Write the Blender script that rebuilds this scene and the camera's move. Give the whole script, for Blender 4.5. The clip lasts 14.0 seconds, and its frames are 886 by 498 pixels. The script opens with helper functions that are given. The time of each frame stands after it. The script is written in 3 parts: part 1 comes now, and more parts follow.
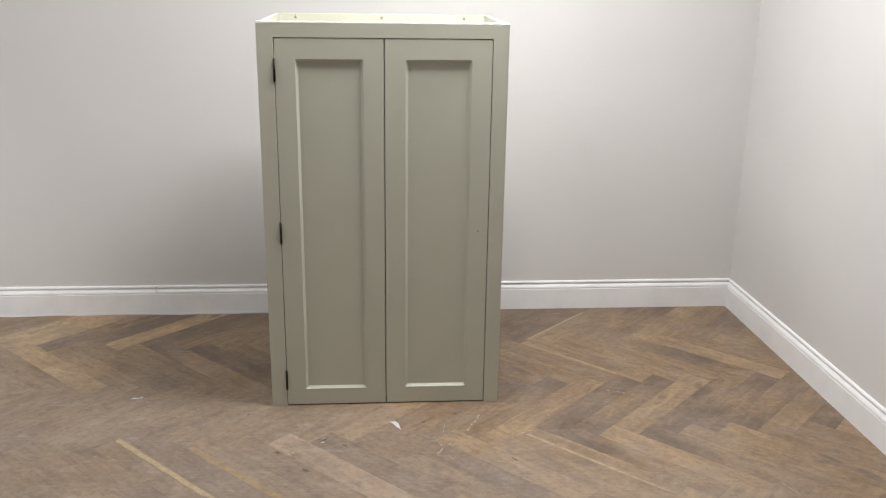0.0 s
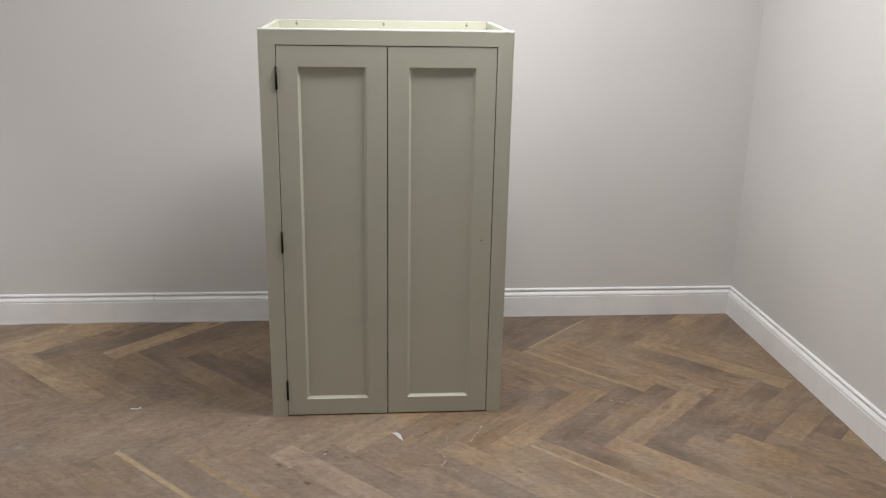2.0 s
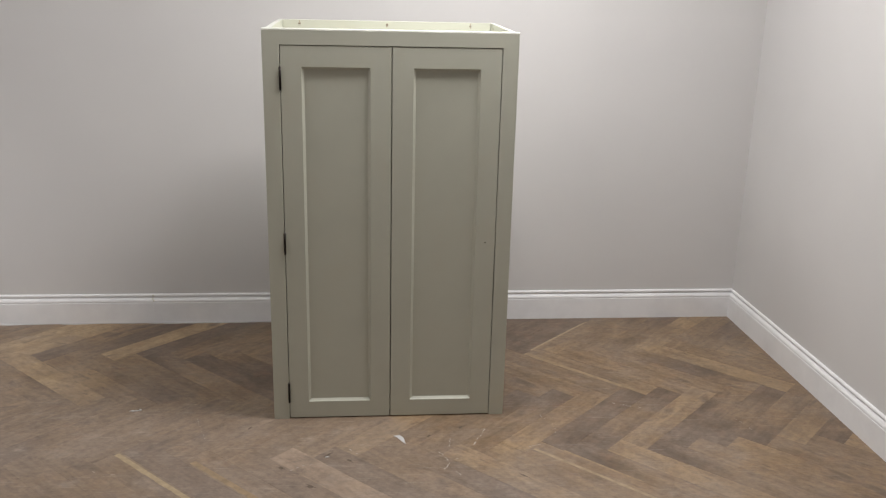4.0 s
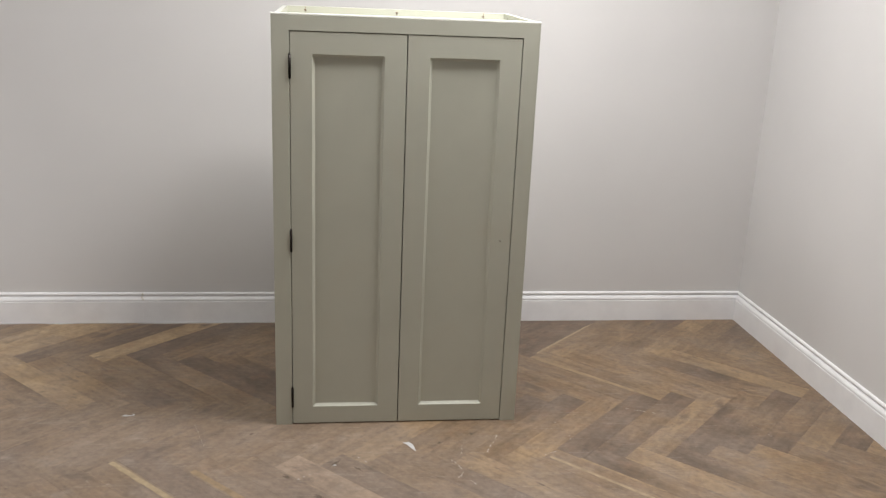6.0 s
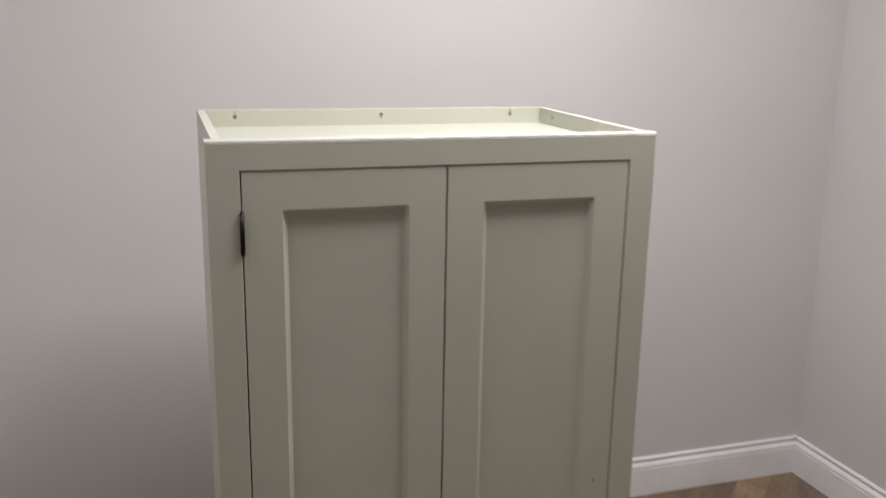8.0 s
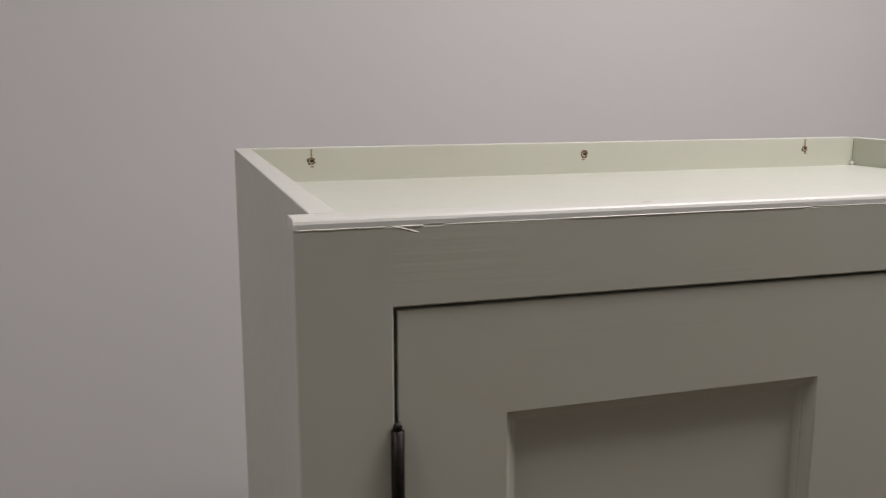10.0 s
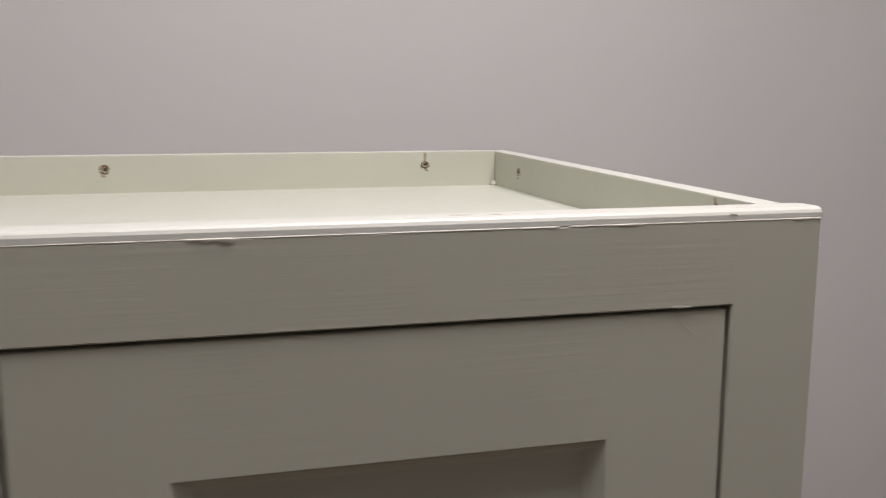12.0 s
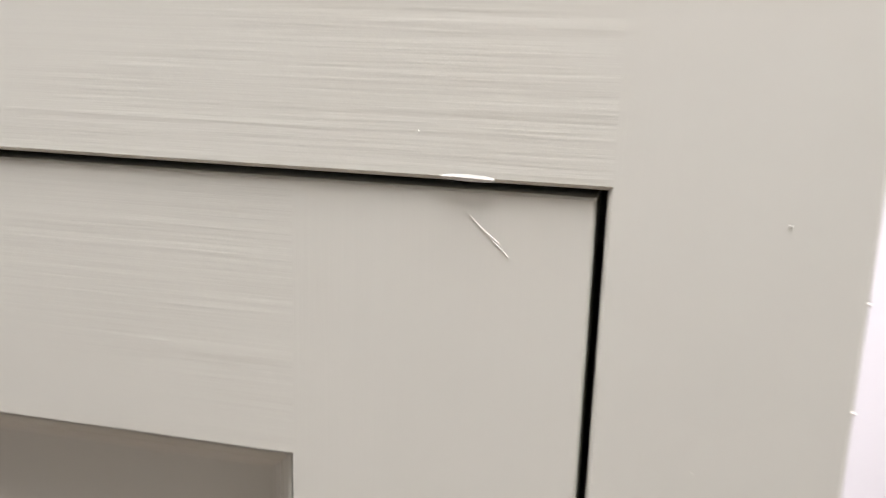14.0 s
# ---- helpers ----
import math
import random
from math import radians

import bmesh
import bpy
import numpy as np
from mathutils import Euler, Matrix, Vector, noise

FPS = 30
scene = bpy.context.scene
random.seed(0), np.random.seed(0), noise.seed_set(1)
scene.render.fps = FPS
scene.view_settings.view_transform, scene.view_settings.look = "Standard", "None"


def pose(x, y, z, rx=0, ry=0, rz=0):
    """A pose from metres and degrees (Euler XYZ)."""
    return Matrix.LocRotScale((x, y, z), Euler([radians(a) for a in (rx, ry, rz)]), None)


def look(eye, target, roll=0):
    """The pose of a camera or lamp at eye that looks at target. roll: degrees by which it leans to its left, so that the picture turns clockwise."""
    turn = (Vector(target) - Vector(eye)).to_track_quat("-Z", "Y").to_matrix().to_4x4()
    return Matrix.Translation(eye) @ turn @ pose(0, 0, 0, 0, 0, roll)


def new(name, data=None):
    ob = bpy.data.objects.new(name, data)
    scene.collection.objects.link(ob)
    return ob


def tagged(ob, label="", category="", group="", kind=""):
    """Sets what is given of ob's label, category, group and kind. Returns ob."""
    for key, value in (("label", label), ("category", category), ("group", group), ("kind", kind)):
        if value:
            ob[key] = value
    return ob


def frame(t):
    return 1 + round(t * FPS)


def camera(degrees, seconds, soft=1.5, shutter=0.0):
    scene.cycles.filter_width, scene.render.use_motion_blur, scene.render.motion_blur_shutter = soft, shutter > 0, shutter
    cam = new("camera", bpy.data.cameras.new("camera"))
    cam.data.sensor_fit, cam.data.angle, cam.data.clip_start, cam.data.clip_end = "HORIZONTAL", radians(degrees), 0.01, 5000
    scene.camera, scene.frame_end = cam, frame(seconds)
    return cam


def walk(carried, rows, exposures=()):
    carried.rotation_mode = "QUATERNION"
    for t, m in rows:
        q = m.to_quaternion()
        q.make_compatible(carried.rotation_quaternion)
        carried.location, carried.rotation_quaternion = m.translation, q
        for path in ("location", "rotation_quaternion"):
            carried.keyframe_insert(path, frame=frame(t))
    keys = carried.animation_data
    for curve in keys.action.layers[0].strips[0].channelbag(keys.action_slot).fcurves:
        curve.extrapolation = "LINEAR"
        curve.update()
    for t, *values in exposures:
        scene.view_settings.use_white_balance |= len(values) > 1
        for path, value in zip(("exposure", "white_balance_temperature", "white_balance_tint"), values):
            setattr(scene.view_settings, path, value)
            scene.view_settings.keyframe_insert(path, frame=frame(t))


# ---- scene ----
cam = camera(53.0, 14.0, soft=1.25, shutter=0.35)
PATH = [
    (0, (-0.043, -3.243, 1.636), (0.112, -1.336, 1.054), 0.8),
    (0.5, (-0.051, -3.227, 1.650), (0.110, -1.321, 1.064), 0.8),
    (1, (-0.060, -3.220, 1.642), (0.103, -1.314, 1.060), 0.8),
    (1.5, (-0.066, -3.210, 1.662), (0.099, -1.305, 1.074), 0.9),
    (2, (-0.078, -3.198, 1.656), (0.093, -1.291, 1.076), 1.0),
    (2.5, (-0.087, -3.187, 1.650), (0.089, -1.279, 1.077), 1.2),
    (3, (-0.099, -3.171, 1.655), (0.082, -1.265, 1.077), 1.3),
    (5.5, (-0.190, -3.190, 1.624), (0.021, -1.286, 1.050), 1.7),
    (6, (-0.253, -3.027, 1.599), (-0.002, -1.128, 1.026), 2.4),
    (6.5, (-0.325, -2.762, 1.658), (-0.057, -0.858, 1.109), 2.2),
    (6.8, (-0.366, -2.600, 1.678), (-0.096, -0.699, 1.118), 2.2),
    (7, (-0.422, -2.455, 1.669), (-0.086, -0.566, 1.105), 1.5),
    (7.1, (-0.442, -2.379, 1.677), (-0.046, -0.502, 1.114), 1.6),
    (7.2, (-0.471, -2.273, 1.676), (0.025, -0.419, 1.115), 1.4),
    (7.3, (-0.488, -2.187, 1.684), (0.058, -0.351, 1.115), 1.6),
    (7.5, (-0.512, -2.031, 1.691), (0.050, -0.199, 1.120), 1.5),
    (7.7, (-0.516, -1.862, 1.669), (0.074, -0.034, 1.117), 1.4),
    (8, (-0.526, -1.608, 1.679), (0.071, 0.241, 1.204), 1.0),
    (8.2, (-0.538, -1.451, 1.697), (0.019, 0.414, 1.236), 0.5),
    (8.5, (-0.554, -1.198, 1.688), (-0.008, 0.672, 1.236), -0.3),
    (8.7, (-0.574, -1.009, 1.661), (0.005, 0.862, 1.253), 0.0),
    (10.8, (-0.350, -0.474, 1.554), (0.250, 1.402, 1.205), 0.0),
    (11, (-0.276, -0.491, 1.557), (0.322, 1.386, 1.215), 0.0),
    (11.2, (-0.186, -0.510, 1.552), (0.378, 1.382, 1.231), 0.0),
    (11.5, (-0.072, -0.519, 1.559), (0.441, 1.388, 1.242), 0.3),
    (11.8, (0.036, -0.485, 1.557), (0.539, 1.424, 1.239), 0.2),
    (12, (0.103, -0.445, 1.546), (0.604, 1.465, 1.224), 0.1),
    (12.2, (0.163, -0.393, 1.541), (0.607, 1.527, 1.199), 0.2),
    (12.5, (0.247, -0.322, 1.529), (0.565, 1.610, 1.119), 2.5),
    (12.8, (0.319, -0.299, 1.521), (0.444, 1.643, 1.061), 3.6),
    (13, (0.366, -0.290, 1.509), (0.324, 1.645, 1.007), 3.7),
    (13.2, (0.405, -0.290, 1.499), (0.225, 1.630, 0.967), 3.6),
    (13.3, (0.407, -0.280, 1.501), (0.223, 1.614, 0.886), 3.0),
    (13.5, (0.420, -0.273, 1.478), (0.085, 1.629, 0.954), 2.6),
    (13.7, (0.417, -0.245, 1.470), (-0.006, 1.648, 0.983), 2.0),
    (14, (0.401, -0.199, 1.462), (-0.031, 1.700, 1.009), 1.9),
]
EXPOSURE = [(0.0, 0.23, 6420, 9), (0.7, 0.07, 6430, 9), (3.0, -0.16, 6450, 11), (5.5, -0.05, 6440, 10), (6.0, 0.07, 6450, 10), (6.5, -0.15, 6480, 11), (7.0, -0.18, 6480, 11), (7.6, -0.26, 6460, 11), (8.5, -0.72, 6520, 15),
            (11.0, -1.03, 6540, 16), (12.5, -1.02, 6560, 16), (13.0, -0.83, 6540, 17), (13.5, 0.04, 6440, 18), (14.0, 0.66, 6160, 20)]
walk(cam, [(t, look(eye, target, roll)) for t, eye, target, roll in PATH], EXPOSURE)

# ---- light ----
world = bpy.data.worlds.new("world")
world.use_nodes = True
world.node_tree.nodes["Background"].inputs["Color"].default_value = (0.5, 0.55, 0.62, 1)
world.node_tree.nodes["Background"].inputs["Strength"].default_value = 0.3
scene.world = world


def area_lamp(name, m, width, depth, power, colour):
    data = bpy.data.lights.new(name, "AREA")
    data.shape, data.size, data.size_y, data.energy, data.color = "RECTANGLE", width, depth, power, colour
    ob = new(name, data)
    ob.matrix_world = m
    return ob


# two ceiling panels, one above the cupboard and one between it and the west door
area_lamp("panel_and_fill_light", pose(0.47, -0.19, 2.685), 0.7, 0.5, 54, (1.0, 0.972, 0.955))
area_lamp("panel_and_fill_light", pose(-1.40, -0.35, 2.685), 0.6, 0.5, 15, (1.0, 0.972, 0.955))
# unseen fill lamp added further down the room, turned low, to lift the fronts
area_lamp("panel_and_fill_light", pose(0.28, -3.6, 2.685), 1.4, 0.5, 9, (1.0, 0.972, 0.955))
# daylight in the opening of the glazed west door
area_lamp("daylight", look((-2.43, 0.30, 0.60), (-0.5, 0.20, 0.0)), 1.0, 1.0, 4, (1.0, 0.97, 0.95))

# ---- materials ----


def nodes_of(name):
    m = bpy.data.materials.new(name)
    m.use_nodes = True
    nt = m.node_tree
    bsdf = nt.nodes["Principled BSDF"]

    def node(kind, **values):
        n = nt.nodes.new(kind)
        for key, value in values.items():
            n.inputs[key.replace("_", " ")].default_value = value
        return n

    def link(a, b):
        nt.links.new(a, b)

    return m, nt, bsdf, node, link


def ramp(node, link, source, stops):
    r = node("ShaderNodeValToRGB")
    link(source, r.inputs["Fac"])
    els = r.color_ramp.elements
    while len(els) < len(stops):
        els.new(0.5)
    for e, (p, c) in zip(els, stops):
        e.position, e.color = p, (*c, 1) if len(c) == 3 else c
    return r.outputs["Color"]


def mixed(node, link, factor, a, b, mode="MIX"):
    n = node("ShaderNodeMix")
    n.data_type, n.blend_type = "RGBA", mode
    for socket, value in ((n.inputs[0], factor), (n.inputs[6], a), (n.inputs[7], b)):
        if isinstance(value, (int, float)):
            socket.default_value = value
        elif isinstance(value, tuple):
            socket.default_value = (*value, 1)
        else:
            link(value, socket)
    return n.outputs[2]


def coords(node, link, scale, offset_by_object=False):
    tc = node("ShaderNodeTexCoord")
    mp = node("ShaderNodeMapping")
    mp.inputs["Scale"].default_value = scale
    link(tc.outputs["Object"], mp.inputs["Vector"])
    if offset_by_object:
        info = node("ShaderNodeObjectInfo")
        mul = node("ShaderNodeVectorMath")
        mul.operation = "SCALE"
        mul.inputs[0].default_value = (37.0, 91.0, 53.0)
        link(info.outputs["Random"], mul.inputs["Scale"])
        link(mul.outputs["Vector"], mp.inputs["Location"])
    return mp.outputs["Vector"]


def noise_tex(node, link, vector, scale, detail=4.0, rough=0.55):
    n = node("ShaderNodeTexNoise", Scale=scale, Detail=detail, Roughness=rough)
    link(vector, n.inputs["Vector"])
    return n.outputs["Fac"]


def bumped(node, link, bsdf, heights):
    last = None
    for height, strength, distance in heights:
        b = node("ShaderNodeBump", Strength=strength, Distance=distance)
        link(height, b.inputs["Height"])
        if last is not None:
            link(last, b.inputs["Normal"])
        last = b.outputs["Normal"]
    link(last, bsdf.inputs["Normal"])


def wall_paint():
    m, nt, bsdf, node, link = nodes_of("grey_wall_emulsion")
    v = coords(node, link, (1, 1, 1))
    big = noise_tex(node, link, v, 1.3, 3)
    fine = noise_tex(node, link, v, 260, 3)
    mid = noise_tex(node, link, v, 22, 4)
    link(ramp(node, link, big, [(0.3, (0.630, 0.623, 0.616)), (0.7, (0.668, 0.660, 0.652))]), bsdf.inputs["Base Color"])
    bsdf.inputs["Roughness"].default_value = 0.62
    bsdf.inputs["Specular IOR Level"].default_value = 0.35
    bumped(node, link, bsdf, [(mid, 0.05, 0.004), (fine, 0.12, 0.0006)])
    return m


def white_gloss():
    m, nt, bsdf, node, link = nodes_of("white_satin_woodwork")
    v = coords(node, link, (1, 1, 1))
    big = noise_tex(node, link, v, 5, 5, 0.6)
    drag = noise_tex(node, link, coords(node, link, (3, 300, 300)), 1.0, 3)
    link(ramp(node, link, big, [(0.25, (0.78, 0.785, 0.80)), (0.6, (0.875, 0.88, 0.89))]), bsdf.inputs["Base Color"])
    bsdf.inputs["Roughness"].default_value = 0.33
    bumped(node, link, bsdf, [(drag, 0.10, 0.0006), (big, 0.10, 0.003)])
    return m


def cream_paint(name, along, base=(0.508, 0.516, 0.432), relief=0.22, patchy=0.5):
    """Brush-painted satin cream; along: the axis that the brush strokes follow; patchy: how much of it the brush left smooth."""
    m, nt, bsdf, node, link = nodes_of(name)

    def streaks(across, lengthwise, detail, rough):
        scale = [across] * 3
        scale["xyz".index(along)] = lengthwise
        return noise_tex(node, link, coords(node, link, tuple(scale)), 1.0, detail, rough)

    ripple = streaks(230.0, 6.0, 4, 0.6)
    broad = streaks(46.0, 3.0, 3, 0.55)
    where = ramp(node, link, streaks(17.0, 6.0, 2, 0.5), [(patchy - 0.12, (0, 0, 0)), (patchy + 0.10, (1, 1, 1))])
    ripple = mixed(node, link, where, (0.5, 0.5, 0.5), ripple)
    bristle = streaks(620.0, 9.0, 3, 0.6)
    v = coords(node, link, (1, 1, 1))
    cloud = noise_tex(node, link, v, 3.5, 5, 0.6)
    speck = noise_tex(node, link, v, 90, 3, 0.6)
    orange_peel = noise_tex(node, link, v, 240, 2, 0.5)
    dim = tuple(c * 0.95 for c in base)
    warm = (base[0] * 1.0, base[1] * 0.975, base[2] * 0.955)
    tone = ramp(node, link, cloud, [(0.3, dim), (0.52, base), (0.72, warm)])
    tone = mixed(node, link, 0.02, tone, ramp(node, link, ripple, [(0.25, (0.30, 0.28, 0.22)), (0.75, (0.86, 0.83, 0.74))]))
    link(tone, bsdf.inputs["Base Color"])
    link(ramp(node, link, speck, [(0.3, (0.34, 0.34, 0.34)), (0.7, (0.42, 0.42, 0.42))]), bsdf.inputs["Roughness"])
    bumped(node, link, bsdf, [(ripple, relief, 0.0009), (broad, relief * 0.2, 0.0010), (bristle, relief * 0.12, 0.0003), (orange_peel, 0.05, 0.0004), (cloud, 0.08, 0.004)])
    return m


def plain(name, colour, roughness, metallic=0.0, grain=60.0, spread=0.15):
    m, nt, bsdf, node, link = nodes_of(name)
    n = noise_tex(node, link, coords(node, link, (1, 1, 1)), grain, 4, 0.6)
    low = tuple(c * (1 - spread) for c in colour)
    high = tuple(min(1, c * (1 + spread)) for c in colour)
    link(ramp(node, link, n, [(0.3, low), (0.7, high)]), bsdf.inputs["Base Color"])
    bsdf.inputs["Roughness"].default_value = roughness
    bsdf.inputs["Metallic"].default_value = metallic
    bumped(node, link, bsdf, [(n, 0.15, 0.0008)])
    return m


OAK_TONES = {           # pale, middle and dark grain of each kind of board
    "m": ((0.300, 0.206, 0.125), (0.222, 0.151, 0.089), (0.130, 0.087, 0.050)),
    "l": ((0.366, 0.257, 0.151), (0.290, 0.200, 0.114), (0.182, 0.121, 0.068)),
    "h": ((0.455, 0.328, 0.192), (0.372, 0.264, 0.150), (0.245, 0.168, 0.095)),
    "d": ((0.204, 0.143, 0.097), (0.146, 0.102, 0.070), (0.090, 0.063, 0.045)),
    "p": ((0.412, 0.302, 0.214), (0.338, 0.246, 0.172), (0.230, 0.162, 0.112)),
}


def oak(code, joined=False):
    """Oiled, walked-on oak. code: the tone at the board's start, middle and end; soft grain, knots, grime and a pale scuffed film over all."""
    m, nt, bsdf, node, link = nodes_of("worn_oak_" + code)
    grain = noise_tex(node, link, coords(node, link, (2.6, 30, 20), True), 1.0, 5, 0.6)
    broad = noise_tex(node, link, coords(node, link, (5.0, 13, 5), True), 1.0, 5, 0.62)
    fibre = noise_tex(node, link, coords(node, link, (14, 420, 60), True), 1.0, 3, 0.6)
    knots = noise_tex(node, link, coords(node, link, (6.0, 15, 8), True), 1.0, 3, 0.5)
    cracks = noise_tex(node, link, coords(node, link, (6.0, 110, 8), True), 1.0, 3, 0.5)
    geo = node("ShaderNodeNewGeometry")
    info = node("ShaderNodeObjectInfo")

    def over(scale, turn, detail, rough):
        mp = node("ShaderNodeMapping")
        mp.inputs["Scale"].default_value = scale
        mp.inputs["Rotation"].default_value = (0, 0, radians(turn))
        link(geo.outputs["Position"], mp.inputs["Vector"])
        return noise_tex(node, link, mp.outputs["Vector"], 1.0, detail, rough)

    def board(letter):
        pale, mid, dark = OAK_TONES[letter]
        fine = ramp(node, link, grain, [(0.26, dark), (0.5, mid), (0.76, pale)])
        return mixed(node, link, 0.55, fine, ramp(node, link, broad, [(0.35, dark), (0.5, mid), (0.66, pale)]))

    tone = board(code[1])
    if len(set(code)) > 1:
        place = node("ShaderNodeSeparateXYZ")
        link(node("ShaderNodeTexCoord").outputs["Object"], place.inputs[0])
        sway = node("ShaderNodeMath")
        sway.operation = "MULTIPLY_ADD"
        link(broad, sway.inputs[0])
        sway.inputs[1].default_value = 0.5
        link(place.outputs["X"], sway.inputs[2])
        for letter, near, far in ((code[0], 0.20, 0.02), (code[2], 0.28, 0.48)):
            if letter != code[1]:
                part_of = ramp(node, link, sway.outputs[0], [(0.0, (1, 1, 1)), (near, (0, 0, 0))] if far < near else [(near, (0, 0, 0)), (far, (1, 1, 1))])
                tone = mixed(node, link, part_of, tone, board(letter))
    film = over((4.2, 5.0, 1), 20, 7, 0.72)
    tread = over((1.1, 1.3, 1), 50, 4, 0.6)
    dirt = over((9, 11, 1), 70, 6, 0.68)
    each = ramp(node, link, info.outputs["Random"], [(0.0, (0.90, 0.90, 0.91)), (0.5, (1.0, 1.0, 0.99)), (1.0, (1.08, 1.07, 1.04))])
    if joined:
        each = ramp(node, link, geo.outputs["Random Per Island"], [(0.0, (0.62, 0.62, 0.66)), (0.45, (1.0, 1.0, 1.0)), (0.8, (1.05, 1.05, 1.03)), (1.0, (1.40, 1.39, 1.34))])
    tone = mixed(node, link, 1.0, tone, each, "MULTIPLY")
    spots = ramp(node, link, knots, [(0.59, (0, 0, 0)), (0.72, (0.7, 0.7, 0.7))])
    tone = mixed(node, link, spots, tone, (0.082, 0.058, 0.042))
    lines = ramp(node, link, cracks, [(0.66, (0, 0, 0)), (0.78, (0.2, 0.2, 0.2))])
    tone = mixed(node, link, lines, tone, (0.080, 0.058, 0.042))
    # foxed reddish and dark brown patches that pay no heed to the joints
    fox = over((13, 15, 1), 15, 6, 0.66)
    tone = mixed(node, link, ramp(node, link, fox, [(0.52, (0, 0, 0)), (0.68, (0.34, 0.34, 0.34))]), tone, (0.235, 0.132, 0.078))
    fleck = ramp(node, link, noise_tex(node, link, coords(node, link, (17, 60, 20), True), 1.0, 4, 0.6), [(0.62, (0, 0, 0)), (0.74, (0.55, 0.55, 0.55))])
    tone = mixed(node, link, fleck, tone, (0.072, 0.050, 0.037))
    grime = ramp(node, link, dirt, [(0.46, (0, 0, 0)), (0.66, (0.42, 0.42, 0.42))])
    tone = mixed(node, link, grime, tone, (0.130, 0.094, 0.068))
    haze = ramp(node, link, film, [(0.45, (0, 0, 0)), (0.64, (0.36, 0.36, 0.36))])
    tone = mixed(node, link, haze, tone, (0.282, 0.233, 0.190))
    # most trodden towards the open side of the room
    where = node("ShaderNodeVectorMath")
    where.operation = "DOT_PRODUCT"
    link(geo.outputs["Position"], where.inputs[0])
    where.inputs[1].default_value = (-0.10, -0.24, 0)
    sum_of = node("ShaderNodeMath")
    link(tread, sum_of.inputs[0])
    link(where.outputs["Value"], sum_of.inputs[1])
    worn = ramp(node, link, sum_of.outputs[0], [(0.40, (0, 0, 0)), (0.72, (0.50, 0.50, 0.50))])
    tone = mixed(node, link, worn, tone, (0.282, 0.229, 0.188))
    # rubbed-in smudges and short scratches where it is trodden
    rub = ramp(node, link, sum_of.outputs[0], [(0.36, (0, 0, 0)), (0.60, (1, 1, 1))])
    smudge = over((5.5, 8.5, 1), 35, 9, 0.7)
    for low, high, colour, most in ((0.56, 0.66, (0.118, 0.092, 0.074), 0.52), (0.44, 0.33, (0.375, 0.318, 0.266), 0.38)):
        stops = [(low, (0, 0, 0)), (high, (most, most, most))] if low < high else [(high, (most, most, most)), (low, (0, 0, 0))]
        mask = mixed(node, link, 1.0, ramp(node, link, smudge, stops), rub, "MULTIPLY")
        tone = mixed(node, link, mask, tone, colour)
    for scale, turn in (((4, 230, 1), 12), ((5, 190, 1), 63), ((4, 250, 1), -35)):
        mark = ramp(node, link, over(scale, turn, 2, 0.5), [(0.68, (0, 0, 0)), (0.73, (0.34, 0.34, 0.34))])
        tone = mixed(node, link, mixed(node, link, 1.0, mark, rub, "MULTIPLY"), tone, (0.43, 0.39, 0.35))
    for scale, turn in (((3.2, 210, 1), 31), ((2.7, 260, 1), -58), ((5.0, 170, 1), 84)):
        thin = ramp(node, link, over(scale, turn, 2, 0.4), [(0.67, (0, 0, 0)), (0.73, (0.22, 0.22, 0.22))])
        tone = mixed(node, link, thin, tone, (0.42, 0.38, 0.34))
    # close mottling and dull streaks along the grain
    speck = over((38, 44, 1), 25, 6, 0.75)
    tone = mixed(node, link, 1.0, tone, ramp(node, link, speck, [(0.30, (0.78, 0.77, 0.77)), (0.5, (1.03, 1.03, 1.03)), (0.70, (1.22, 1.22, 1.22))]), "MULTIPLY")
    streak = noise_tex(node, link, coords(node, link, (6, 48, 20), True), 1.0, 5, 0.62)
    tone = mixed(node, link, 1.0, tone, ramp(node, link, streak, [(0.32, (0.90, 0.89, 0.89)), (0.52, (1.03, 1.03, 1.03)), (0.72, (1.10, 1.10, 1.10))]), "MULTIPLY")
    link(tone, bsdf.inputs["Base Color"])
    link(ramp(node, link, film, [(0.3, (0.36, 0.36, 0.36)), (0.75, (0.54, 0.54, 0.54))]), bsdf.inputs["Roughness"])
    bsdf.inputs["Specular IOR Level"].default_value = 0.45
    bumped(node, link, bsdf, [(fibre, 0.18, 0.0005), (grain, 0.2, 0.0010), (film, 0.10, 0.0015)])
    return m


WALL = wall_paint()
CEILING = plain("white_ceiling_paint", (0.80, 0.79, 0.77), 0.8, grain=4, spread=0.03)
SKIRT = white_gloss()
CREAM_X = cream_paint("cream_paint_brushed_across", "x", relief=0.20, patchy=0.44)
CREAM_Z = cream_paint("cream_paint_brushed_upright", "z", relief=0.13, patchy=0.58)
CREAM_Y = cream_paint("cream_paint_brushed_deep", "y")
# paler capping paint; on the rim tops it stands in for overhead light
CAP = cream_paint("pale_lit_paint", "x", base=(0.590, 0.597, 0.548), relief=0.2)
# the tray's cream is raised to carry overhead light in its colour
TRAY = cream_paint("lit_top_paint", "x", base=(0.566, 0.586, 0.508), relief=0.15)
CHIP = plain("bare_white_primer", (0.76, 0.745, 0.69), 0.5, grain=300, spread=0.05)
TORN = plain("torn_cream_paint", (0.66, 0.645, 0.56), 0.5, grain=300, spread=0.1)
IRON = plain("dark_bronzed_steel", (0.022, 0.018, 0.016), 0.45, 0.8, grain=200, spread=0.4)
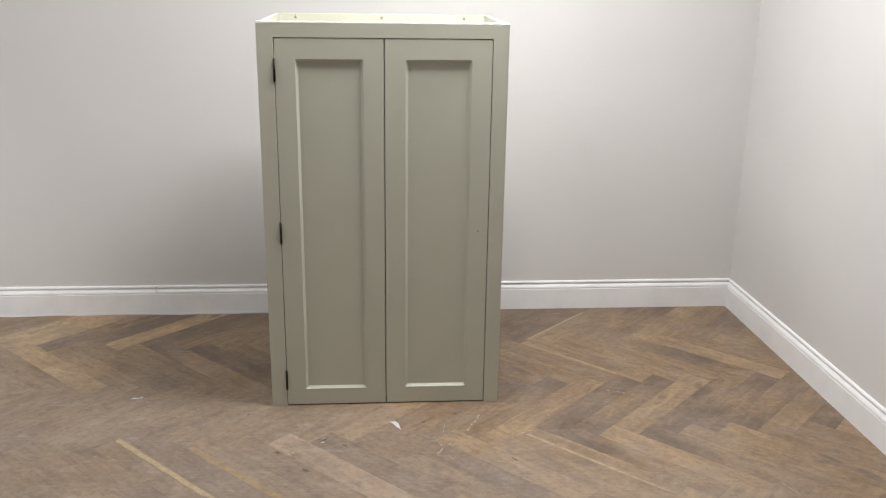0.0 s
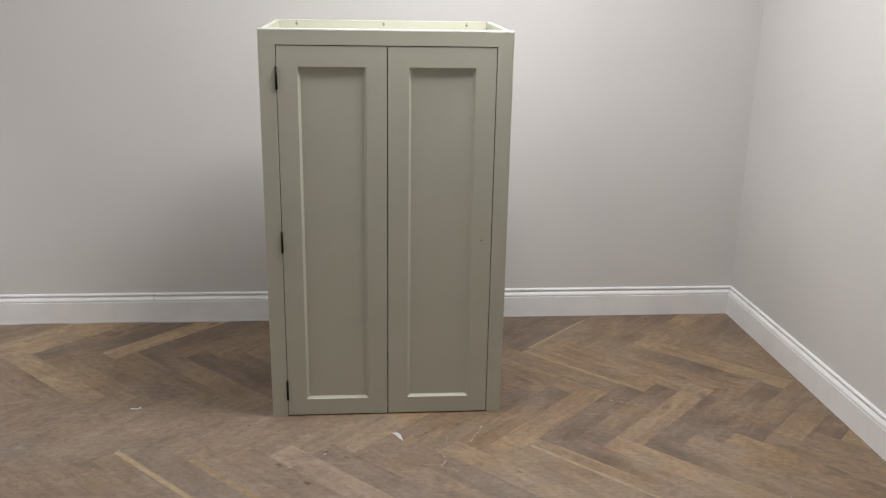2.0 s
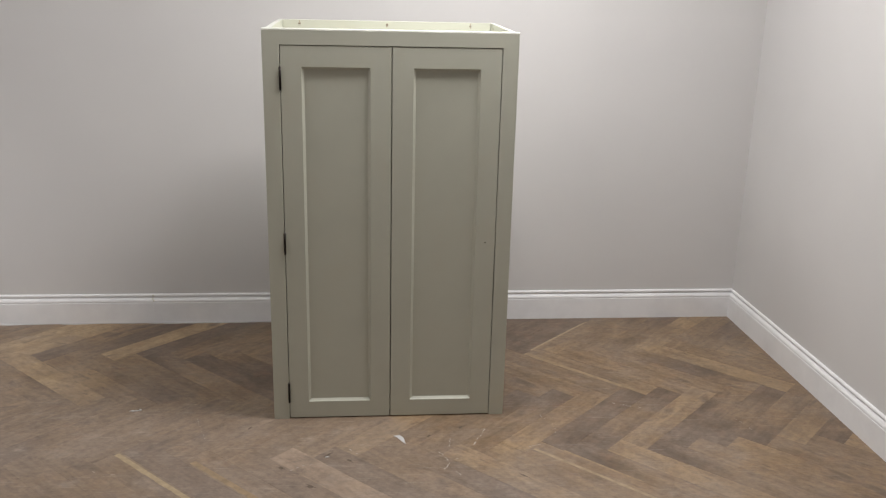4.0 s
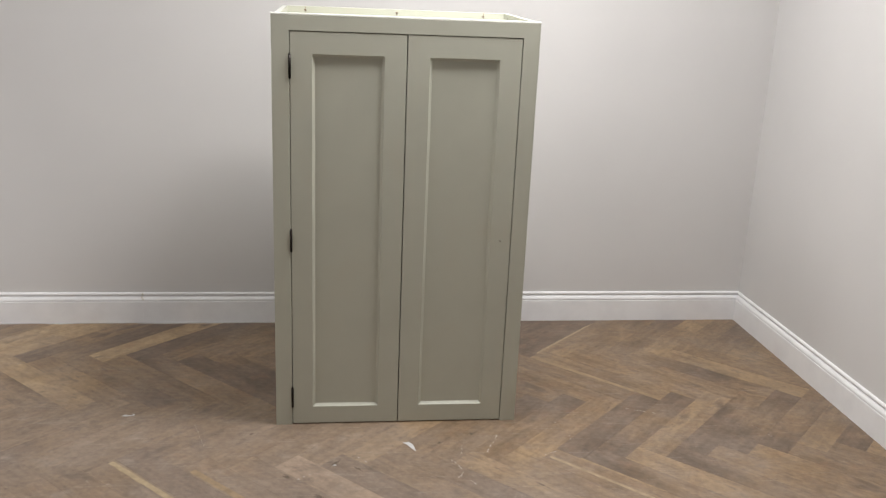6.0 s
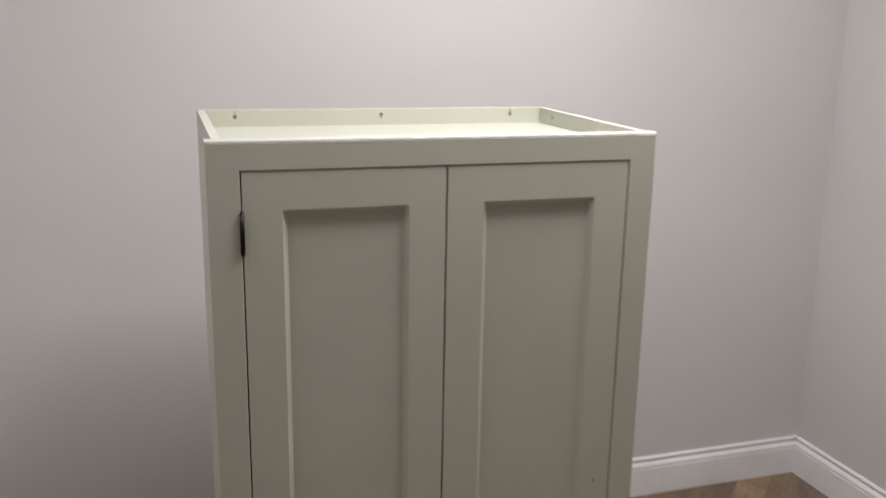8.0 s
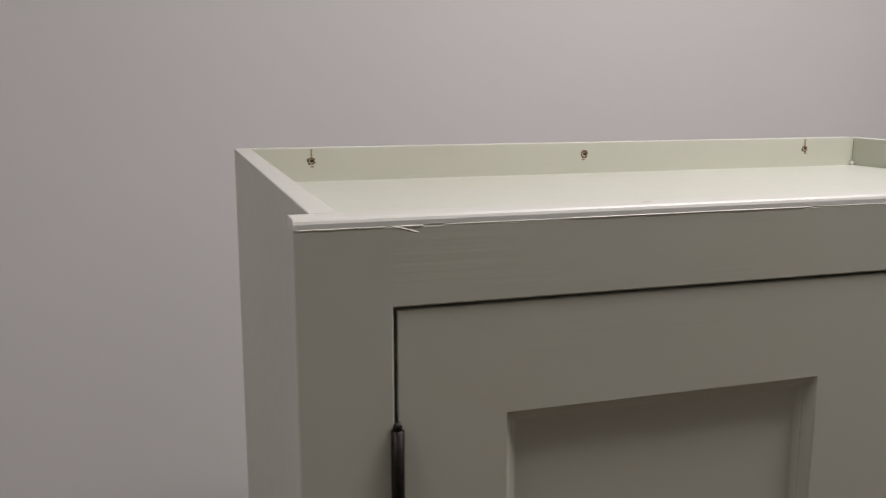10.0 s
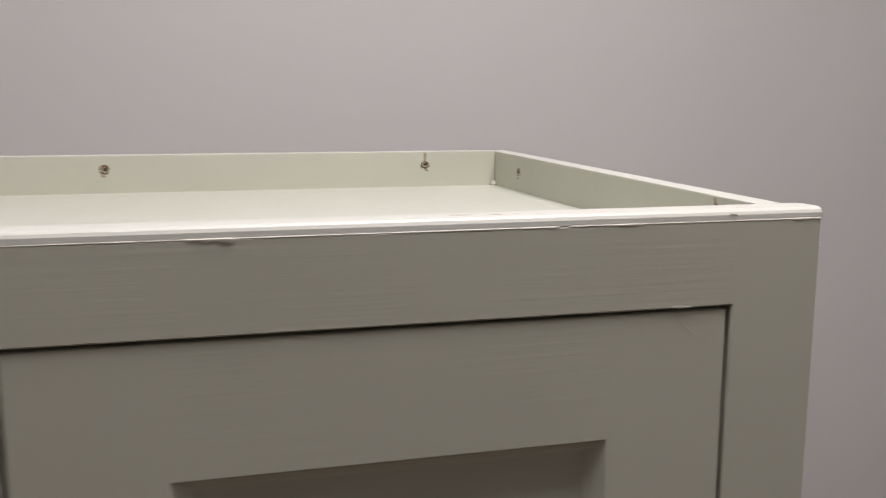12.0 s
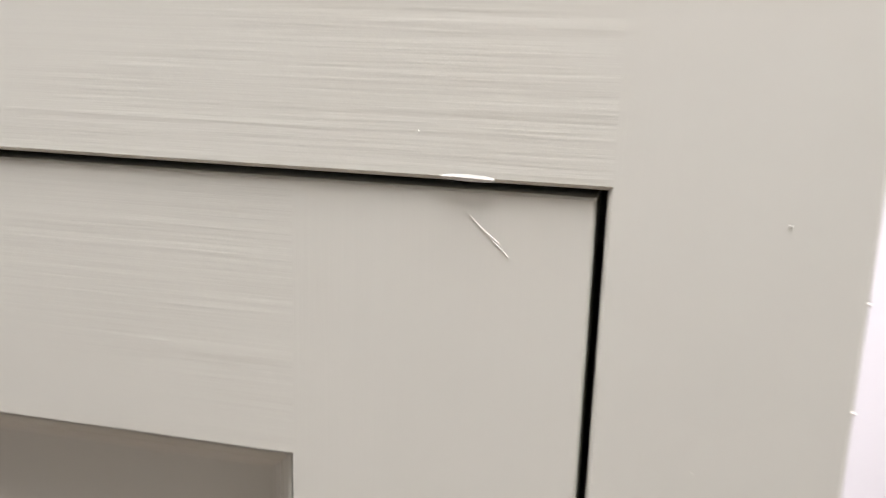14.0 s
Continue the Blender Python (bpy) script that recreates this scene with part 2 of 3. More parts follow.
BROWN = plain("raw_brown_timber", (0.15, 0.085, 0.043), 0.8, grain=400, spread=0.45)
SPLIT = plain("pale_split_timber", (0.26, 0.165, 0.085), 0.8, grain=400, spread=0.4)
HOLE = plain("dark_drilled_wood", (0.045, 0.026, 0.015), 0.9, grain=400, spread=0.4)
DEBRIS = plain("white_plaster_crumb", (0.56, 0.56, 0.56), 0.7, grain=200, spread=0.08)
SAP = plain("oak_sapwood", (0.375, 0.290, 0.180), 0.5, grain=40, spread=0.2)
PALE = plain("oak_pale_grain", (0.350, 0.268, 0.172), 0.45, grain=30, spread=0.22)
HONEY = plain("oak_honey_grain", (0.300, 0.215, 0.128), 0.45, grain=30, spread=0.22)
LIFTED = plain("lifted_cream_paint", (0.50, 0.495, 0.425), 0.5, grain=300, spread=0.06)
CHALK = plain("chalky_scuff", (0.50, 0.46, 0.42), 0.8, grain=250, spread=0.25)
KNOT = plain("dark_oak_knot", (0.128, 0.096, 0.072), 0.6, grain=120, spread=0.4)
SCREED = plain("dark_joint", (0.16, 0.110, 0.072), 0.9, grain=30, spread=0.3)
OAK = {}

# ---- mesh helpers ----


def mesh_of(name, bm, material, smooth=False):
    me = bpy.data.meshes.new(name)
    bmesh.ops.recalc_face_normals(bm, faces=bm.faces)
    if smooth:
        for f in bm.faces:
            f.smooth = True
    bm.to_mesh(me)
    bm.free()
    me.materials.append(material)
    return me


def part(name, bm, material, parent=None, label="", smooth=False):
    ob = new(name, mesh_of(name, bm, material, smooth))
    ob.parent = parent
    return tagged(ob, label)


def box(x0, x1, y0, y1, z0, z1, bevel=0.0, segments=2, bm=None):
    bm = bm or bmesh.new()
    made = bmesh.ops.create_cube(bm, size=1.0, matrix=Matrix.Translation(((x0 + x1) / 2, (y0 + y1) / 2, (z0 + z1) / 2)) @ Matrix.Diagonal((x1 - x0, y1 - y0, z1 - z0, 1)))
    if bevel:
        edges = {e for v in made["verts"] for e in v.link_edges}
        bmesh.ops.bevel(bm, geom=list(edges), offset=bevel, segments=segments, affect="EDGES", profile=0.6)
    return bm


def frame_bmesh(x0, x1, z0, z1, p0, p1, q0, q1, y0, y1, soft):
    """A joined frame of two stiles and its rails; q0 None: open below. Stile faces take the first material, rail faces the second."""
    bm = bmesh.new()
    shut = q0 is not None
    xs = [x0 + soft, p0 - soft, p1 + soft, x1 - soft]
    zs = [z0 + soft, q0 - soft, q1 + soft, z1 - soft] if shut else [z0, z0 + 0.3, q1 + soft, z1 - soft]
    grid = {(i, k): bm.verts.new((x, y0, z)) for i, x in enumerate(xs) for k, z in enumerate(zs)}
    for i in range(3):
        for k in range(3):
            if i == 1 and (k == 1 or (k == 0 and not shut)):
                continue
            f = bm.faces.new((grid[i, k], grid[i + 1, k], grid[i + 1, k + 1], grid[i, k + 1]))
            f.material_index = 1 if i == 1 else 0
    edges = [e for e in bm.edges if e.is_boundary]
    for step, target in ((soft, y0 + soft), (0.0, y1)):
        made = bmesh.ops.extrude_edge_only(bm, edges=edges)["geom"]
        edges = [g for g in made if isinstance(g, bmesh.types.BMEdge) and g.is_boundary]
        for v in {g for g in made if isinstance(g, bmesh.types.BMVert)}:
            if step:
                inner_x = p0 - 2 * soft < v.co.x < p1 + 2 * soft
                if abs(v.co.x - xs[0]) < 1e-6 or abs(v.co.x - xs[2]) < 1e-6:
                    v.co.x -= step
                elif abs(v.co.x - xs[1]) < 1e-6 or abs(v.co.x - xs[3]) < 1e-6:
                    v.co.x += step
                if abs(v.co.z - zs[3]) < 1e-6:
                    v.co.z += step
                elif inner_x and abs(v.co.z - zs[2]) < 1e-6:
                    v.co.z -= step
                elif shut and inner_x and abs(v.co.z - zs[1]) < 1e-6:
                    v.co.z += step
                elif shut and abs(v.co.z - zs[0]) < 1e-6:
                    v.co.z -= step
            v.co.y = target
    return bm


def ring_sweep(profile, corners):
    """A closed strip: for each (inset, depth) of the profile a rectangle, bridged to the next."""
    bm = bmesh.new()
    (x0, z0), (x1, z1) = corners
    rings = []
    for inset, depth in profile:
        a, b, c, d = x0 + inset, x1 - inset, z0 + inset, z1 - inset
        rings.append([bm.verts.new((x, depth, z)) for x, z in ((a, c), (b, c), (b, d), (a, d))])
    for r, s in zip(rings, rings[1:]):
        for k in range(4):
            bm.faces.new((r[k], r[(k + 1) % 4], s[(k + 1) % 4], s[k]))
    return bm


def extrude_profile(profile, length, bm=None):
    """A closed (y, z) profile run along x from 0 to length."""
    bm = bm or bmesh.new()
    a = [bm.verts.new((0, y, z)) for y, z in profile]
    b = [bm.verts.new((length, y, z)) for y, z in profile]
    n = len(profile)
    for k in range(n):
        bm.faces.new((a[k], a[(k + 1) % n], b[(k + 1) % n], b[k]))
    bm.faces.new(a)
    bm.faces.new(b)
    return bm


# ---- the room ----
X0, X1, Y0, Y1, TOP = -2.4, 1.822, -6.0, 1.056, 2.7   # wall faces
T = 0.12


def wall(name, x0, x1, y0, y1, z0=-0.05, z1=TOP + 0.1, label="pale warm grey painted plaster wall"):
    ob = new(name, mesh_of(name, box(x0, x1, y0, y1, z0, z1), WALL))
    return tagged(ob, label, "wall", kind="structure")


wall("wall_north", X0 - T, X1 + T, Y1, Y1 + T)
wall("wall_east", X1, X1 + T, Y0, Y1)
wall("wall_south", X0 - T, X1 + T, Y0 - T, Y0)
west = new("wall_west")
tagged(west, "pale warm grey painted plaster wall with a glazed opening", "wall", kind="structure")
W0, W1, S0, S1 = -0.25, 0.85, 0.03, 1.62     # glazed opening
for k, (ya, yb, za, zb) in enumerate(((Y0, W0, -0.05, TOP + 0.1), (W1, Y1, -0.05, TOP + 0.1), (W0, W1, -0.05, S0), (W0, W1, S1, TOP + 0.1))):
    part("wall_section", box(X0 - T, X0, ya, yb, za, zb), WALL, west)
# glazing of the west opening
GLASS = bpy.data.materials.new("clear_glass")
GLASS.use_nodes = True
GLASS.node_tree.nodes["Principled BSDF"].inputs["Transmission Weight"].default_value = 1.0
GLASS.node_tree.nodes["Principled BSDF"].inputs["Roughness"].default_value = 0.02
window = new("window_1")
tagged(window, "white framed glazed opening in the side wall", "window", kind="structure")
mid_y = (W0 + W1) / 2
for ya, yb, za, zb in ((W0, W0 + 0.06, S0, S1), (W1 - 0.06, W1, S0, S1), (W0 + 0.06, W1 - 0.06, S1 - 0.06, S1), (W0 + 0.06, W1 - 0.06, S0, S0 + 0.06), (mid_y - 0.03, mid_y + 0.03, S0 + 0.06, S1 - 0.06)):
    part("window_frame", box(X0 - 0.10, X0 - 0.055, ya, yb, za, zb, 0.003), SKIRT, window)
for ya, yb in ((W0 + 0.06, mid_y - 0.03), (mid_y + 0.03, W1 - 0.06)):
    part("pane", box(X0 - 0.084, X0 - 0.078, ya, yb, S0 + 0.06, S1 - 0.06), GLASS, window).visible_shadow = False
ceiling = new("ceiling", mesh_of("ceiling", box(X0, X1, Y0, Y1, TOP, TOP + 0.1), CEILING))
tagged(ceiling, "plain white painted ceiling", "ceiling", kind="structure")

# skirting: a flat board with a moulded top, 149 mm high, 19 mm thick
SKIRT_PROFILE = [
    (0.0, 0.0), (-0.019, 0.0), (-0.019, 0.104), (-0.0180, 0.1065), (-0.0150, 0.1075), (-0.0150, 0.1100),
    (-0.0178, 0.1115), (-0.0180, 0.1150), (-0.0160, 0.1205), (-0.0120, 0.1255), (-0.0075, 0.1285), (-0.0040, 0.1295), (-0.0036, 0.1360),
    (-0.0095, 0.1372), (-0.0108, 0.1405), (-0.0095, 0.1450), (-0.0060, 0.1482), (0.0, 0.149),
]


def skirting(name, m, length, breaks=(), label="white moulded wooden skirting board"):
    """One run along a wall, out of boards that butt at the breaks."""
    run = new(name)
    run.matrix_world = m
    tagged(run, label, "skirting board", kind="structure")
    ends = [0.0, *breaks, length]
    for k, (a, b) in enumerate(zip(ends, ends[1:])):
        bm = extrude_profile(SKIRT_PROFILE, b - a - (0.0003 if b < length else 0))
        for v in bm.verts:
            v.co.x += a
            if k % 2:
                v.co.y -= 0.0003
        board = part("board", bm, SKIRT, run)
    return run


north_run = skirting("baseboard_north", pose(X0, Y1, 0), X1 - X0, breaks=(-1.128 - X0,))
skirting("baseboard_east", pose(X1, Y1 - 0.019, 0, 0, 0, -90), Y1 - 0.019 - Y0)
skirting("baseboard_west", pose(X0, Y0, 0, 0, 0, 90), W0 - Y0)
skirting("baseboard_south", pose(X1 - 0.019, Y0, 0, 0, 0, 180), X1 - X0 - 0.038)

# filler knocked out of the joint between the two boards
rng = random.Random(4)


def crumb(name, size, seed, material, parent=None, flat=0.4, label=""):
    r = random.Random(seed)
    bm = bmesh.new()
    bmesh.ops.create_icosphere(bm, subdivisions=2, radius=1.0)
    for v in bm.verts:
        k = 0.72 + 0.5 * r.random()
        v.co = Vector((v.co.x * size[0] * k, v.co.y * size[1] * k, v.co.z * size[2] * k))
    return part(name, bm, material, parent, label)


for k, (dx, z, s) in enumerate(((0.0, 0.141, 0.006), (0.003, 0.118, 0.005), (-0.002, 0.128, 0.004))):
    c = crumb("chipped_filler", (s, 0.0022, s * 0.8), 20 + k, TORN, north_run)
    c.location = (-1.128 - X0 + dx, -0.0095 - (0.008 if z < 0.13 else 0.001), z)

# broken bead of caulk along the foot of the skirting
bm = bmesh.new()
rows, drift = [], 0.003
for k in range(241):
    x = -2.1 + 1.65 * k / 240
    drift = min(0.009, max(0.0004, drift + rng.uniform(-0.0018, 0.0017)))
    y = Y1 - 0.019
    rows.append([bm.verts.new((x - X0, yy - Y1, z)) for yy, z in ((y + 0.001, 0.004), (y - drift * 0.6, 0.0022), (y - drift, 0.0002))])
for a, b in zip(rows, rows[1:]):
    for k in range(2):
        bm.faces.new((a[k], b[k], b[k + 1], a[k + 1]))
part("caulk_bead", bm, DEBRIS, north_run, "broken white caulk bead")

# ---- cupboard ----
HALF, HIGH, DEEP = 0.45, 1.487, 0.547      # face frame half width, height, depth
SIDE = 0.4375                              # carcass half width
OPEN = 0.3913                              # door opening half width
OPEN_TOP = 1.4310
cupboard = new("cupboard")
tagged(cupboard, "cream painted two-door wooden cupboard with sunk panels, chipped top edge", "cupboard")

# face frame: two stiles, a top rail between them and a thin capping along the top
ff = part("face_frame", frame_bmesh(-HALF, HALF, 0.0, 1.4805, -OPEN, OPEN + 0.0018, None, OPEN_TOP, 0.0, 0.022, 0.0009), CREAM_Z, cupboard)
ff.data.materials.append(CREAM_X)
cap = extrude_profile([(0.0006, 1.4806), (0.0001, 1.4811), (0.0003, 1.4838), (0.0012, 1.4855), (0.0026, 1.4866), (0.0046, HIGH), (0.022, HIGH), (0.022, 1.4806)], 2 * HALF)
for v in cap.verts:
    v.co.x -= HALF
part("capping_strip", cap, CAP, cupboard, "capping strip in a paler paint")

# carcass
def lighten_top(ob):
    """Upward faces take the capping's paler paint: overhead light put into their colour."""
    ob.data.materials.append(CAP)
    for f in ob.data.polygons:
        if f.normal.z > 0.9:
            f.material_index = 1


for s in (-1, 1):
    a, b = sorted((s * SIDE, s * (SIDE - 0.0175)))
    bm = box(a, b, 0.022, DEEP, 0.0, 1.4925, 0.0012)
    for v in bm.verts:                      # the rim rises a little towards the back
        if v.co.z > 1.4:
            v.co.z += 0.0008 - 0.0062 * (DEEP - v.co.y) / DEEP
    lighten_top(part("side_panel", bm, CREAM_Y, cupboard))
lighten_top(part("back_panel", box(-SIDE + 0.0175, SIDE - 0.0175, 0.5275, DEEP, 0.0, 1.4935, 0.0012), CREAM_X, cupboard))
# tray floor: overhead light is put into this board's colour
part("top_board", box(-SIDE + 0.0175, SIDE - 0.0175, 0.022, 0.5275, 1.437, 1.4545), TRAY, cupboard, "recessed top board, rubbed, with overhead light put into its colour")
part("bottom_board", box(-SIDE + 0.0175, SIDE - 0.0175, 0.024, 0.5275, 0.02, 0.038), CREAM_X, cupboard)

# doors
MOULD = [(0.0, 0.0016), (0.0006, 0.0030), (0.0028, 0.0056), (0.0050, 0.0078), (0.0060, 0.0083), (0.0068, 0.0095), (0.0086, 0.0110), (0.0104, 0.0117)]


def door(x0, x1, p0, p1, name="door"):
    """A framed door between x0 and x1 whose sunk panel lies between p0 and p1."""
    z0, z1, q0, q1 = 0.0045, 1.4288, 0.0715, 1.3555
    ob = new(name)
    ob.parent = cupboard
    back = 0.0220
    fr = part("door_frame", frame_bmesh(x0, x1, z0, z1, p0, p1, q0, q1, 0.0014, back, 0.0006), CREAM_Z, ob)
    fr.data.materials.append(CREAM_X)
    part("moulding", ring_sweep(MOULD, ((p0, q0), (p1, q1))), CREAM_Z, ob)
    part("panel", box(p0 + 0.0005, p1 - 0.0005, 0.0115, 0.0170, q0, q1), CREAM_Z, ob)
    return ob


left_door = door(-0.3885, -0.0018, -0.316, -0.0755)
right_door = door(0.0018, 0.3905, 0.0775, 0.3165)


def hinge(z):
    """A butt hinge's closed knuckle: one worn barrel with turned finials, and the edges of its two leaves."""
    bm = bmesh.new()
    x, y, high, r = -0.3900, -0.0022, 0.076, 0.0042
    bmesh.ops.create_cone(bm, cap_ends=True, segments=16, radius1=r, radius2=r, depth=high, matrix=Matrix.Translation((x, y, z)))
    for s in (-1, 1):
        bmesh.ops.create_uvsphere(bm, u_segments=10, v_segments=6, radius=r * 0.72, matrix=Matrix.Translation((x, y, z + s * (high / 2 + 0.0016))) @ Matrix.Diagonal((1, 1, 1.3, 1)))
    box(x - 0.0012, x - 0.0002, y, 0.0195, z - high / 2, z + high / 2, bm=bm)
    box(x + 0.0002, x + 0.0012, y, 0.0195, z - high / 2, z + high / 2, bm=bm)
    return part("hinge", bm, IRON, left_door, "dark bronzed steel butt hinge", True)


for z in (1.316, 0.714, 0.111):
    hinge(z)

# small drilled hole in the meeting door where a knob once sat
bm = bmesh.new()
bmesh.ops.create_cone(bm, cap_ends=True, segments=14, radius1=0.0026, radius2=0.0026, depth=0.0012, matrix=pose(0.3535, 0.0012, 0.716, 90))
part("knob_hole", bm, HOLE, right_door, "small empty screw hole")


def screw_hole(place, facing, split, seed):
    """A plugged screw hole: torn brown rim, dark middle, a split running up to the edge, a smear of paint under it."""
    r = random.Random(seed)
    hole = new("screw_hole")
    hole.parent = cupboard
    hole.matrix_basis = pose(*place, 0, 0, facing)
    bm = bmesh.new()
    n = 16
    mid = [bm.verts.new((0.0033 * math.cos(a) * r.uniform(0.8, 1.1), -0.0004, 0.0030 * math.sin(a) * r.uniform(0.8, 1.1))) for a in (2 * math.pi * k / n for k in range(n))]
    rim = [bm.verts.new((0.0048 * math.cos(a) * r.uniform(0.65, 1.35), -0.0001, 0.0044 * math.sin(a) * r.uniform(0.7, 1.35))) for a in (2 * math.pi * k / n for k in range(n))]
    for k in range(n):
        bm.faces.new((rim[k], rim[(k + 1) % n], mid[(k + 1) % n], mid[k]))
    part("torn_rim", bm, BROWN, hole)
    bm = bmesh.new()
    bm.faces.new([bm.verts.new((0.0004 + 0.0023 * math.cos(a) * r.uniform(0.75, 1.2), -0.00042, 0.0003 + 0.0021 * math.sin(a) * r.uniform(0.75, 1.2))) for a in (2 * math.pi * k / n for k in range(n))])
    part("bore", bm, HOLE, hole)
    if split:
        bm = bmesh.new()
        rows = []
        for k in range(7):
            z = 0.003 + split * k / 6
            w = 0.0007 + 0.0005 * r.random()
            c = 0.0005 * r.uniform(-1, 1)
            rows.append((bm.verts.new((c - w, -0.0003, z)), bm.verts.new((c + w, -0.0003, z))))
        for (a, b), (c, d) in zip(rows, rows[1:]):
            bm.faces.new((a, b, d, c))
        part("split", bm, SPLIT, hole)
    smear = crumb("paint_smear", (0.0022, 0.0003, 0.0011), seed, SPLIT, hole)
    smear.location = (r.uniform(-0.002, 0.002), 0, -0.0065)
    return hole


screw_hole((-0.352, 0.5275, 1.478), 0, 0.011, 1)
screw_hole((-0.002, 0.5275, 1.4785), 0, 0.0, 2)
screw_hole((0.337, 0.5275, 1.479), 0, 0.0105, 3)
screw_hole((0.420, 0.449, 1.4745), -90, 0.0, 4)
screw_hole((0.420, 0.066, 1.478), -90, 0.0055, 5)

# ragged lip of paint along the joint under the capping
def torn_lip(x0, x1, z, height, stand, seed):
    r = random.Random(seed)
    bm = bmesh.new()
    n = max(4, int((x1 - x0) / 0.0016))
    rows, drift = [], 0.5
    for k in range(n + 1):
        x = x0 + (x1 - x0) * k / n
        drift = min(1.0, max(0.4, drift + r.uniform(-0.45, 0.45)))
        fade = r.uniform(0.55, 1.0) * min(1.0, 0.2 + 14 * k / n, 0.2 + 14 * (n - k) / n)
        h, d = 0.0001 + height * 0.42 * drift * fade, stand * 0.42 * (0.4 + 0.6 * drift) * fade
        rows.append([bm.verts.new(p) for p in ((x, 0.0004, z + 0.0005), (x, -d, z - 0.0001), (x, -d * 0.8, z - h), (x, 0.0006, z - h))])
    for a, b in zip(rows, rows[1:]):
        for k in range(3):
            bm.faces.new((a[k], b[k], b[k + 1], a[k + 1]))
    return part("torn_paint_edge", bm, TORN, cupboard, "pale torn edge of paint")


LIPS = [
    (-0.449, -0.395, 0.0016, 0.0012), (-0.392, -0.372, 0.0022, 0.0016), (-0.36, -0.285, 0.0008, 0.0006), (-0.284, -0.092, 0.0014, 0.0013),
    (-0.088, -0.036, 0.0006, 0.0005), (-0.038, -0.028, 0.0017, 0.0012), (-0.02, 0.046, 0.0006, 0.0005), (0.046, 0.068, 0.0011, 0.0008),
    (0.07, 0.09, 0.0006, 0.0004), (0.0895, 0.1145, 0.0050, 0.0022), (0.114, 0.19, 0.0008, 0.0006), (0.19, 0.262, 0.0011, 0.0007),
    (0.262, 0.285, 0.0016, 0.0010), (0.29, 0.34, 0.0010, 0.0007), (0.318, 0.333, 0.0018, 0.0013), (0.34, 0.432, 0.0008, 0.0006), (0.43, 0.4495, 0.0020, 0.0014),
]
for k, (a, b, h, d) in enumerate(LIPS):
    torn_lip(a, b, 1.4806, h, d, 40 + k)


def shaving(points, width, material, parent, name, lift=0.0006):
    """A thin lifted sliver of paint along (x, y, z) points."""
    bm = bmesh.new()
    rows = []
    n = len(points)
    for k, (x, y, z) in enumerate(points):
        w = width * (0.25 + 0.75 * math.sin(math.pi * (k + 0.35) / n))
        rows.append([bm.verts.new(p) for p in ((x, y, z - w / 2), (x, y - lift, z), (x, y, z + w / 2))])
    for a, b in zip(rows, rows[1:]):
        bm.faces.new((a[0], b[0], b[1], a[1]))
        bm.faces.new((a[1], b[1], b[2], a[2]))
    return part(name, bm, material, parent)


# peeled sliver near the hinge side, chip over the meeting door's corner and the scratch below it
shaving([(-0.391, -0.0008, 1.4803), (-0.387, -0.003, 1.4798), (-0.382, -0.0045, 1.4785), (-0.377, -0.005, 1.4772)], 0.0018, LIFTED, cupboard, "peeled_paint")
shaving([(0.3545, 0.0002, 1.4318), (0.357, -0.0003, 1.4319), (0.361, -0.0006, 1.4319), (0.3645, -0.0006, 1.4318), (0.3672, 0.0, 1.4316)], 0.0017, LIFTED, cupboard, "lifted_chip", 0.0002)
shaving([(0.3618, 0.0013, 1.4228), (0.3640, 0.0012, 1.4206), (0.3664, 0.0012, 1.4186), (0.3690, 0.0013, 1.4166)], 0.0003, TORN, right_door, "scratch", 0.0001)
shaving([(0.3672, 0.0013, 1.4172), (0.3695, 0.0013, 1.4152), (0.3712, 0.0013, 1.4135)], 0.0003, TORN, right_door, "scratch", 0.0001)

shaving([(0.3885, 0.0004, 1.4850), (0.3905, 0.0001, 1.4844), (0.3925, 0.0001, 1.4843), (0.3945, 0.0004, 1.4851)], 0.0012, CAP, cupboard, "lifted_chip", 0.0003)

# paint nibs and knocks on the frame
for k, (x, z, s) in enumerate(((0.349, 1.442, 0.0004), (0.432, 1.426, 0.00065), (0.417, 1.366, 0.0004))):
    nib = crumb("paint_nib", (s * 0.55, s * 0.45, s * 0.55), 60 + k, LIFTED, cupboard)
    nib.location = (x, -0.0001, z)
for k, (z, s) in enumerate(((1.463, 0.0010), (1.41, 0.0010), (1.385, 0.0007), (1.344, 0.0012), (1.30, 0.001))):
    nib = crumb("edge_chip", (0.0004, 0.0005, s * 0.7), 80 + k, LIFTED, cupboard)
    nib.location = (0.4498, 0.0004, z)
for k, (x, y, s) in enumerate(((0.226, 0.009, 0.004), (0.24, 0.008, 0.003), (0.262, 0.010, 0.003), (0.441, 0.012, 0.004), (-0.08, 0.009, 0.003), (0.40, 0.008, 0.003))):
    mark = crumb("edge_chip", (s, 0.0009, 0.0003), 95 + k, CAP, cupboard)
    mark.location = (x, y, HIGH)
for x, y, s in ((0.232, 0.0125, 0.007), (0.252, 0.0105, 0.005), (-0.215, 0.012, 0.004)):
    scrape = crumb("bare_scrape", (s, 0.0005, 0.0002), int(1000 * abs(x)), SPLIT, cupboard)
    scrape.location = (x, y, HIGH)
blob = crumb("paint_blob", (0.003, 0.003, 0.003), 120, CHIP, cupboard)
blob.location = (0.417, 0.524, 1.457)

# ---- loose bits on the floor ----


